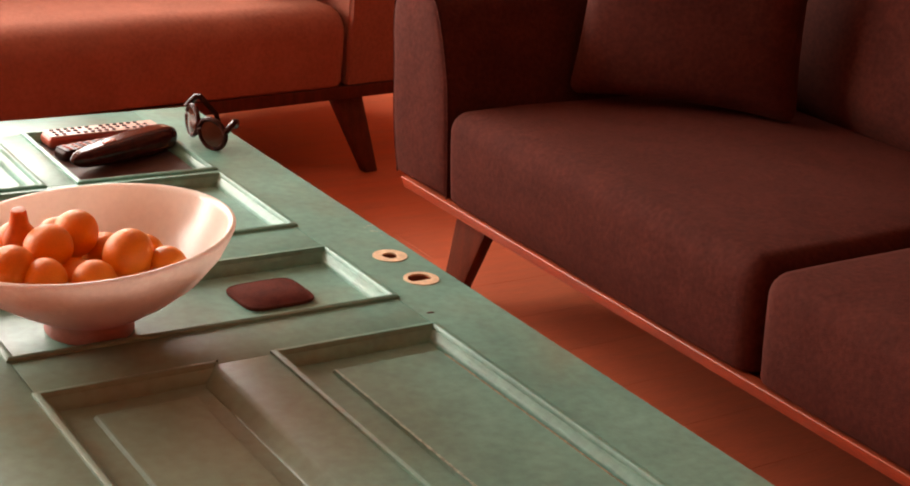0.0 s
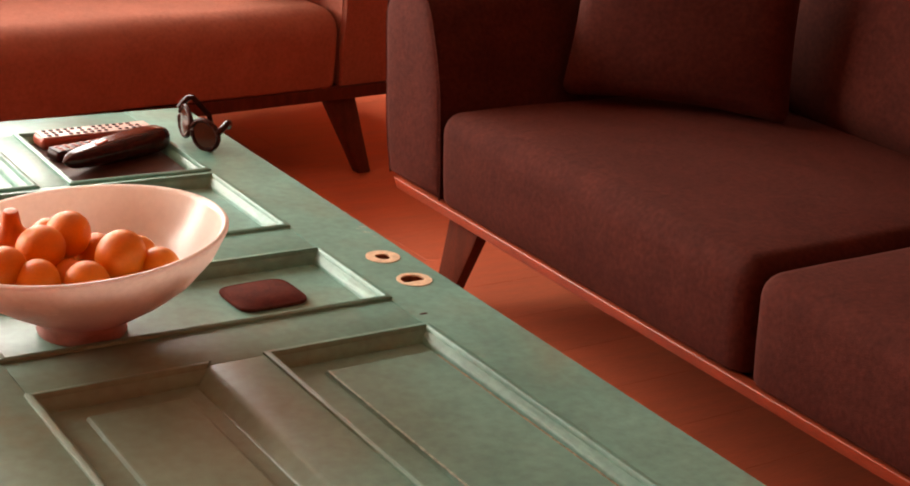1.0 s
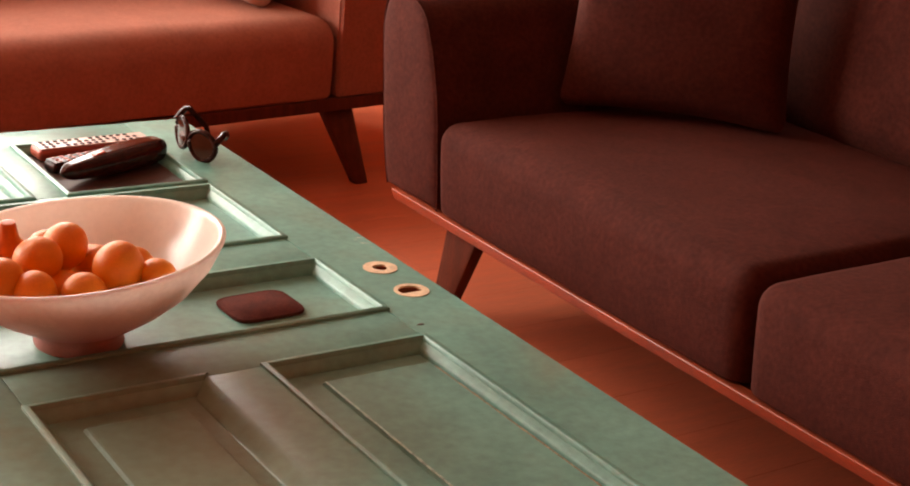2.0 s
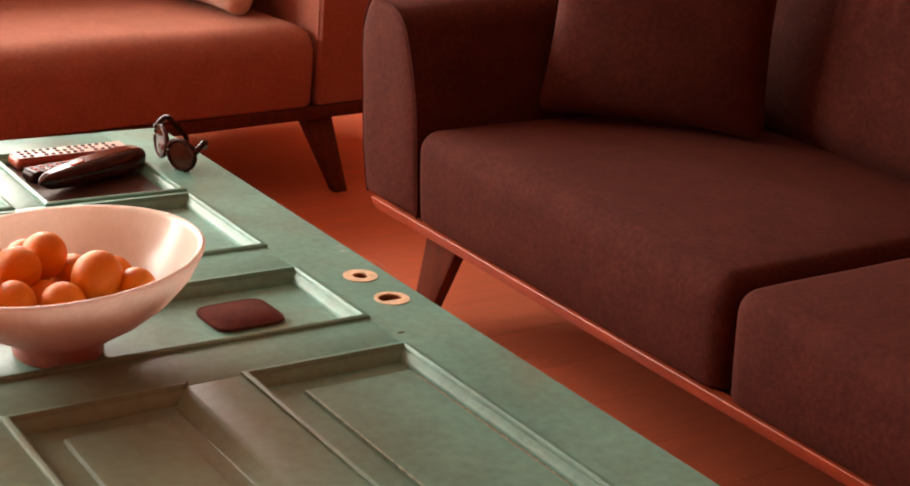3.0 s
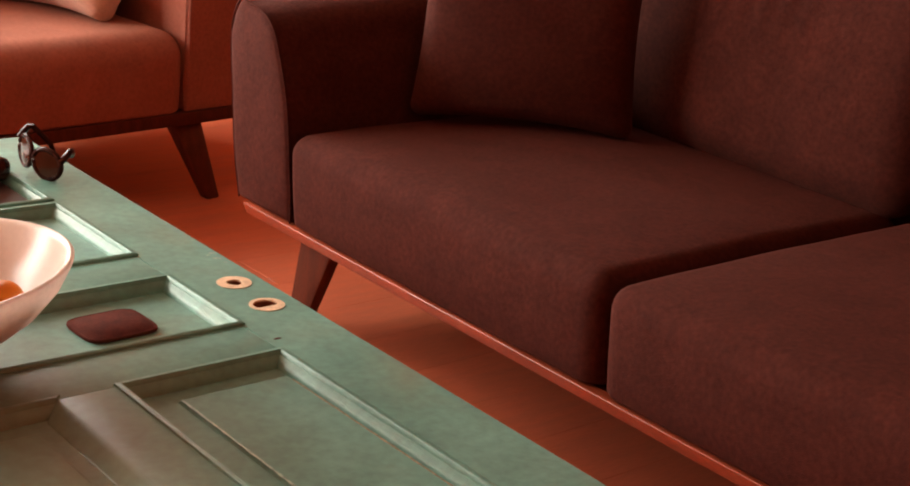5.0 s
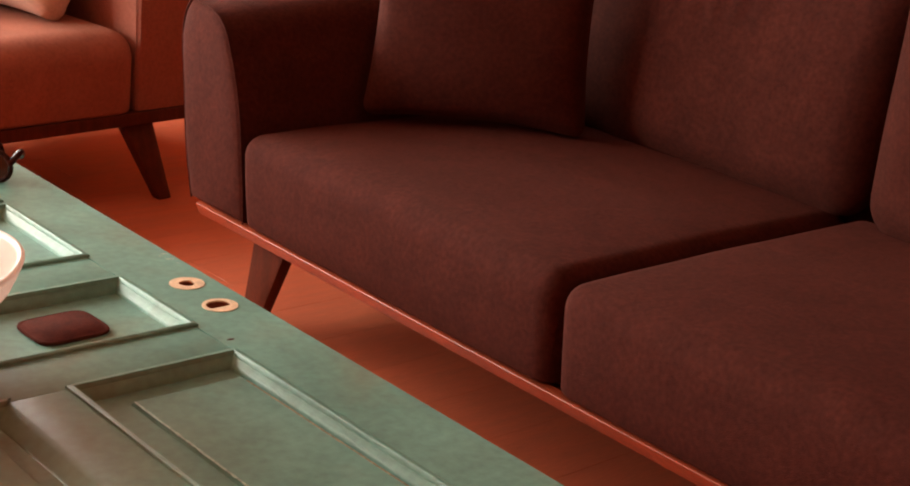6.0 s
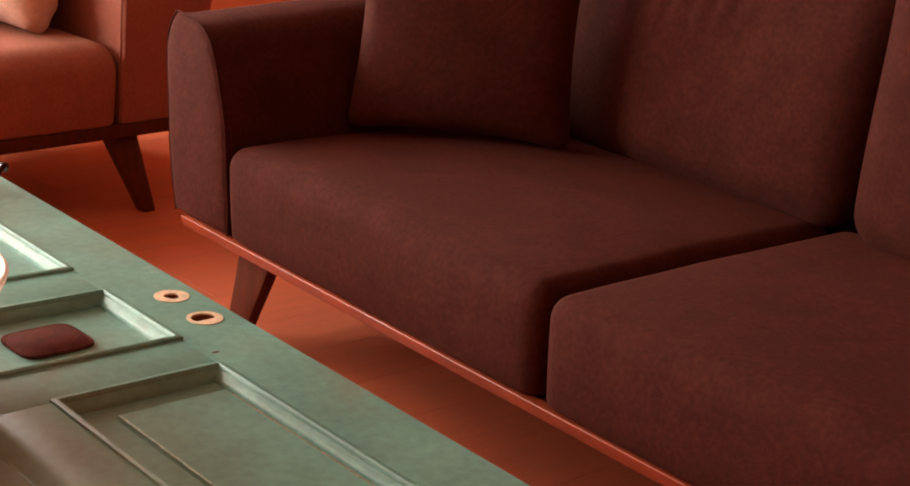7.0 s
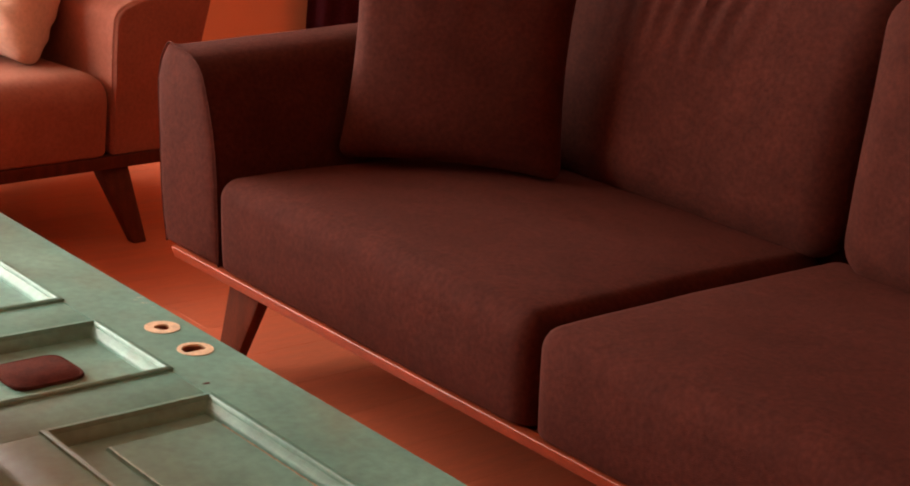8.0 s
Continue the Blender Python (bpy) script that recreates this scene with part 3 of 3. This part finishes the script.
def moulded_panel(x0, x1, y0, y1, fielded=True, left=0.010, right=0.030, plain=None):
    rect = lambda d: [(x0 + d, y0 + d), (x1 - d, y0 + d), (x1 - d, y1 - d), (x0 + d, y1 - d)]
    for s in range(4):
        bm = bmesh.new()
        rows = []
        for d, z in (PLAIN if plain == s else PROFILE):
            q = rect(d)
            rows.append((bm.verts.new((*q[s], z)), bm.verts.new((*q[(s + 1) % 4], z))))
        for a, b in zip(rows, rows[1:]):
            bm.faces.new((a[0], a[1], b[1], b[0]))
        part("moulding", bm, M_TABLE, table)
    bm = bmesh.new()
    loops = []
    steps = [(0.0, -0.038), (0.0, -0.0178), (0.052, -0.0178), (0.055, -0.0128), (0.058, -0.0123)] if fielded else [(0.0, -0.038), (0.0, -0.0178)]
    for d, z in steps:
        loops.append([bm.verts.new((p[0] + ((left if p[0] < (x0 + x1) / 2 else right) if d > 0.01 else 0), p[1], z)) for p in rect(d)])
    for a, b in zip(loops, loops[1:]):
        for i in range(4):
            bm.faces.new((a[i], a[(i + 1) % 4], b[(i + 1) % 4], b[i]))
    bm.faces.new(loops[-1])
    bm.faces.new(loops[0])
    part("panel", bm, M_TABLE, table, smooth=False)


for x0, x1 in ((XL, XML), (XMR, XR)):
    moulded_panel(x0, XMA if x1 == XML else x1, Y_A0, Y_A1, True, 0.002 if x1 == XML else 0.010, 0.002 if x1 == XML else 0.030, 1 if x1 == XML else None)
    moulded_panel(x0, x1, Y_C0, Y_C1, False)
    moulded_panel(x0, x1, Y_D0, Y_D1, False)
moulded_panel(XL, XR, Y_B0, Y_B1, False)
for x in (-0.72, -0.09):
    for y in (-0.85, 0.92):
        part("leg", leg_mesh((x, y, -TH), (x, y, -ZT), 0.055, 0.035), M_LEG, table)

# ---- on the table ----
ZP = ZT - 0.0178
mat_panel = part("desk_mat", box(XMR + 0.018, XR - 0.018, Y_D0 + 0.018, Y_D1 - 0.018, 0, 0.004, 0.001), M_MAT, None, m=pose(0, 0, ZP + 0.0002))
tagged(mat_panel, "dark brown mat lying in the recessed door panel", "mat")

bowl = root("fruit_bowl", pose(-0.552, 0.097, ZP), "wide cream and pink glazed footed bowl heaped with oranges", "bowl")
foot_prof = [(0.0, 0.006), (0.050, 0.004), (0.054, 0.0), (0.061, 0.0), (0.0628, 0.005), (0.0615, 0.014), (0.064, 0.024), (0.076, 0.0335)]
out_prof = [(0.060, 0.030), (0.074, 0.0318), (0.090, 0.041), (0.124, 0.064), (0.157, 0.091), (0.185, 0.124), (0.1985, 0.150), (0.2008, 0.155), (0.2008, 0.158), (0.1996, 0.1592)]
in_prof = [(0.1996, 0.1592), (0.1975, 0.1606), (0.1945, 0.1606), (0.1912, 0.1585), (0.189, 0.154), (0.177, 0.128), (0.153, 0.096), (0.119, 0.070), (0.082, 0.0495), (0.046, 0.039), (0.0, 0.035)]


def uneven(bm):
    """The hand-thrown rim rises to one side."""
    for v in bm.verts:
        v.co.x -= 0.008 * v.co.z / 0.16
        v.co.y -= 0.012 * v.co.z / 0.16
        v.co.z *= 0.96
        v.co.z += 0.125 * (v.co.x * 0.84 - v.co.y * 0.44) * (v.co.z / 0.16) ** 1.3
    return bm


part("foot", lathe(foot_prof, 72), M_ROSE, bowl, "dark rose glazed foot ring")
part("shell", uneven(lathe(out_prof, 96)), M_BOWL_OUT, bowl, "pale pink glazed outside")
part("inner_glaze", uneven(lathe(in_prof, 96)), M_BOWL, bowl, "cream glazed inside")


def orange(x, y, z, r, seed):
    ob = root("orange", pose(x, y, z, 70 + seed * 47 % 130, seed * 31 % 70 - 35, seed * 77), "ripe orange piled in the cream bowl", "fruit", "oranges in the bowl")
    bm = bmesh.new()
    bmesh.ops.create_icosphere(bm, subdivisions=4, radius=r)
    for v in bm.verts:
        v.co.z *= 0.92 - (0.05 * math.exp(-((v.co.x ** 2 + v.co.y ** 2) / (0.15 * r) ** 2)))
        v.co *= 1 + 0.03 * noise.noise(v.co * 18 + Vector((seed, 0, 0)))
    part("peel", bm, M_ORANGE, ob)
    bm = lathe([(0, 0.0035), (0.003, 0.003), (0.0045, 0.0), (0.004, -0.004)], 10)
    part("stem_end", bm, M_STALK, ob, m=pose(0, 0, r * 0.875))


FRUIT = ((-0.579, 0.079, 0.585, 0.0335), (-0.628, 0.045, 0.583, 0.0335), (-0.538, -0.009, 0.580, 0.0365), (-0.490, -0.030, 0.568, 0.0265), (-0.690, 0.008, 0.578, 0.030),
         (-0.655, -0.024, 0.566, 0.0295), (-0.597, -0.043, 0.562, 0.0305), (-0.535, 0.088, 0.548, 0.0310), (-0.497, 0.035, 0.560, 0.0285), (-0.602, 0.020, 0.545, 0.0295),
         (-0.645, 0.125, 0.566, 0.0300), (-0.580, 0.150, 0.553, 0.0300), (-0.70, 0.085, 0.562, 0.030),
         (-0.560, 0.050, 0.508, 0.031), (-0.618, 0.090, 0.511, 0.031), (-0.520, 0.105, 0.513, 0.031), (-0.572, 0.135, 0.513, 0.031), (-0.645, 0.040, 0.530, 0.031),
         (-0.600, 0.005, 0.526, 0.031), (-0.530, 0.000, 0.527, 0.031), (-0.490, 0.060, 0.527, 0.030))
for k, (x, y, z, r) in enumerate(FRUIT):
    low = 1 if z < 0.54 else 0
    orange(x + 0.010 * low, y + 0.022 * low, z + 0.006 * low, r, k + 1)

# a small long-necked gourd among the oranges
gourd = root("gourd", pose(-0.651, 0.092, 0.582, 6, -4, 0), "small orange long-necked gourd lying among the oranges", "gourd")
part("flesh", lathe([(0, -0.026), (0.014, -0.023), (0.022, -0.012), (0.023, 0.0), (0.018, 0.012), (0.0135, 0.022), (0.0115, 0.032), (0.0105, 0.040), (0.009, 0.0435), (0, 0.0445)], 28), M_GOURD, gourd)

# rounded leather coaster in the lock panel
def squircle(a, b, n=64, p=5.0):
    pts = []
    for i in range(n):
        t = math.tau * i / n
        c, s_ = math.cos(t), math.sin(t)
        k = (abs(c) ** p + abs(s_) ** p) ** (-1 / p)
        pts.append((a * k * c, b * k * s_))
    return pts


bm = bmesh.new()
loops = []
for k, z in ((0.985, 0.0), (1.0, 0.0015), (1.0, 0.0045), (0.985, 0.006), (0.93, 0.0066), (0.92, 0.0060), (0.905, 0.0066)):
    loops.append([bm.verts.new((x * k, y * k, z)) for x, y in squircle(0.059, 0.049)])
for a, b in zip(loops, loops[1:]):
    for i in range(len(a)):
        bm.faces.new((a[i], a[(i + 1) % len(a)], b[(i + 1) % len(a)], b[i]))
bm.faces.new(loops[0])
bm.faces.new(loops[-1])
coaster = part("coaster", bm, M_LEATHER, None, m=pose(-0.262, 0.109, ZP + 0.0002, 0, 0, 2))
tagged(coaster, "rounded square dark red-brown leather coaster on the door panel", "coaster")

# remote controls and a dark case on the mat
ZM = ZP + 0.0044
def remote(name, m, ln, wd, th, body, top, label, rows, button):
    ob = root(name, m, label, "remote")
    part("body", soft_box(ln, wd, th, th * 0.42, 4), body, ob, m=pose(0, 0, th / 2))
    part("face", soft_box(ln * 0.96, wd * 0.86, 0.003, 0.0012, 2), top, ob, m=pose(0, 0, th + 0.0003))
    bm0 = lathe([(0, 0.0018), (0.0036, 0.0016), (0.0046, 0.001), (0.0046, -0.001)], 10)
    me = finish(bm0, "button", button)
    for i in range(rows):
        for j in (-1, 0, 1):
            if (i * 3 + j) % 7 == 5:
                continue
            b = new("button", me)
            b.parent = ob
            b.matrix_basis = pose(-ln * 0.42 + ln * 0.80 * i / (rows - 1), j * wd * 0.27, th + 0.0018)
    return ob


remote("remote_control", pose(-0.222, 0.918, ZM, 0, 0, 3), 0.235, 0.054, 0.024, M_REDPLASTIC, M_LIGHTPLASTIC, "pale-faced remote control with dark buttons and reddish sides", 14, M_DARKPLASTIC)
remote("remote_control", pose(-0.232, 0.850, ZM, 0, 0, 13), 0.225, 0.042, 0.020, M_DARKPLASTIC, M_DARKPLASTIC, "dark brown remote control lying beside the pale one", 11, M_REDPLASTIC)

case = root("glasses_case", pose(-0.228, 0.787, ZM, 0, 0, 24), "glossy dark brown rounded glasses case on the mat", "case")


def case_shape(v):
    u = max(0, 1 - (v.x / 0.136) ** 2) ** 0.33
    k = 0.62 + 0.38 * (v.x / 0.272 + 0.5)
    return Vector((v.x, v.y * u * k, v.z * (0.35 + 0.65 * u) * k))


part("lid", soft_box(0.268, 0.078, 0.058, 0.026, 12, case_shape), M_CASE, case, m=pose(0, 0, 0.0265))
# added light-coloured piece imitates a highlight on the lid
part("clasp", soft_box(0.03, 0.012, 0.008, 0.003, 3), M_REDPLASTIC, case, "small reddish piece standing in for a highlight on the case", m=pose(-0.045, -0.004, 0.046, 0, -6, 0))

# folded sunglasses standing near the far edge of the table
glasses = root("sunglasses", pose(-0.066, 0.803, ZT + 0.004, 0, 8, -80) @ Matrix.Scale(1.12, 4), "dark tortoiseshell sunglasses with brown lenses on the green table", "sunglasses")


def lens_loop(cx, k=1.0, n=28):
    return [(cx + 0.029 * k * math.cos(math.tau * i / n) * (1.0 + 0.08 * math.sin(math.tau * i / n)), 0.0285 + 0.0255 * k * math.sin(math.tau * i / n)) for i in range(n)]


for cx in (-0.031, 0.031):
    bm = bmesh.new()
    f = [bm.verts.new((x, -0.001 - 0.006 * (1 - ((x - cx) / 0.029) ** 2) * 0.3, z)) for x, z in lens_loop(cx, 0.93)]
    b = [bm.verts.new((x, 0.001, z)) for x, z in lens_loop(cx, 0.93)]
    c = bm.verts.new((cx, -0.005, 0.0285))
    for i in range(len(f)):
        j = (i + 1) % len(f)
        bm.faces.new((f[i], f[j], c))
        bm.faces.new((f[i], f[j], b[j], b[i]))
    bm.faces.new(b)
    wrap = Matrix.Translation((cx, 0, 0)) @ pose(0, 0, 0, 0, 0, math.copysign(15, cx)) @ Matrix.Translation((-cx, 0, 0))
    part("lens", bm, M_LENS, glasses, "glossy brown lens", m=wrap)
    lp = lens_loop(cx)
    part("rim", tube([(x, 0, z) for x, z in lp + lp[:2]], 0.0046, 8), M_FRAME, glasses, m=wrap)
part("bridge", tube([(-0.006, 0, 0.036), (-0.003, -0.002, 0.040), (0.003, -0.002, 0.040), (0.006, 0, 0.036)], 0.004, 8), M_FRAME, glasses)
part("temple", tube([(-0.056, 0.002, 0.044), (-0.054, 0.008, 0.054), (-0.048, 0.014, 0.065), (-0.042, 0.018, 0.067), (-0.036, 0.024, 0.060), (-0.018, 0.040, 0.040), (-0.008, 0.046, 0.012)], 0.0058, 8, 0.8), M_FRAME, glasses)
part("temple", tube([(0.058, 0.006, 0.042), (0.060, 0.014, 0.052), (0.056, 0.024, 0.058), (0.046, 0.036, 0.054), (0.036, 0.046, 0.044), (0.026, 0.052, 0.034)], 0.0058, 8, 0.8), M_FRAME, glasses)

# worn paint along the near raised field, and a dent in the stile
def worn_strip(x0, x1, y0, y1, z, mat, label, seed):
    """A ragged thin line of worn paint along a raised edge."""
    bm = bmesh.new()
    rows = []
    for k in range(91):
        y = y0 + (y1 - y0) * k / 90
        a = 0.7 * noise.noise(Vector((y * 70, seed, 0))) + 0.3 * noise.noise(Vector((y * 260, seed, 3)))
        w = (x1 - x0) / 2 * max(0.12, 0.75 + 0.9 * a)
        c = (x0 + x1) / 2 + 0.0006 * noise.noise(Vector((y * 40, seed, 7)))
        rows.append([bm.verts.new((c + dx, y, z + dz)) for dx, dz in ((-w, 0), (-w * 0.8, 0.0006), (w * 0.8, 0.0006), (w, 0))])
    for a, b in zip(rows, rows[1:]):
        for i in range(3):
            bm.faces.new((a[i], a[i + 1], b[i + 1], b[i]))
    bm.faces.new(rows[0])
    bm.faces.new(rows[-1])
    part("worn_edge", bm, mat, table, label)


worn_strip(-0.1325, -0.1292, -0.765, -0.180, -0.0124, M_WORN, "thin line of worn paint showing pale wood", 1.0)
worn_strip(-0.3035, -0.2980, -0.770, -0.166, -0.0124, M_PALE, "ragged line of pale chipped paint", 5.0)
part("dent", lathe([(0.0, 0.0002), (0.006, 0.0002), (0.0075, -0.0006)], 14), M_MAT, table, "small dark dent in the paint", m=pose(-0.087, -0.071, 0.0002) @ Matrix.Diagonal((1, 0.45, 1, 1)))
# chipped paint on the table edge
bm = bmesh.new()
n = 14
lo = [bm.verts.new((0.010 * math.cos(math.tau * i / n) * (1 + 0.3 * math.sin(5 * i)), 0.020 * math.sin(math.tau * i / n) * (1 + 0.25 * math.cos(3 * i)), 0.0)) for i in range(n)]
hi = [bm.verts.new((v.co.x * 0.8, v.co.y * 0.8, 0.0007)) for v in lo]
for i in range(n):
    bm.faces.new((lo[i], lo[(i + 1) % n], hi[(i + 1) % n], hi[i]))
bm.faces.new(hi)
chip_me = finish(bm, "paint_chip", M_PALE)
for x, y, k in ((0.010, 0.262, 0.42), (0.016, 0.288, 0.36), (0.004, 0.281, 0.22), (0.013, 0.240, 0.2)):
    chip = new("paint_chip", chip_me)
    chip.parent = table
    chip.matrix_basis = pose(x, y, 0.0001, 0, 0, 900 * y) @ Matrix.Scale(k, 4)
    tagged(chip, "small pale chip in the green paint")

# ---- floor planks ----
plank_me = {}
W_PL = 0.19
rng = random.Random(4)
row = 0
while -1.2 + row * W_PL < 3.4:
    y0 = -1.2 + row * W_PL
    x = -1.0 - rng.random() * 1.0
    while x < 3.2:
        ln = rng.choice((0.9, 1.2, 1.5))
        x1 = min(x + ln, 3.28)
        if x1 - x > 0.1:
            key = round(x1 - x, 2)
            if key not in plank_me:
                plank_me[key] = finish(box(0, key - 0.0004, 0, W_PL - 0.0004, -0.0058, 0, 0.0004, 1), "plank", M_FLOOR, False)
            ob = new("plank", plank_me[key])
            ob.parent = floor
            ob.matrix_basis = pose(x, y0, 0)
        x = x + ln
    row += 1
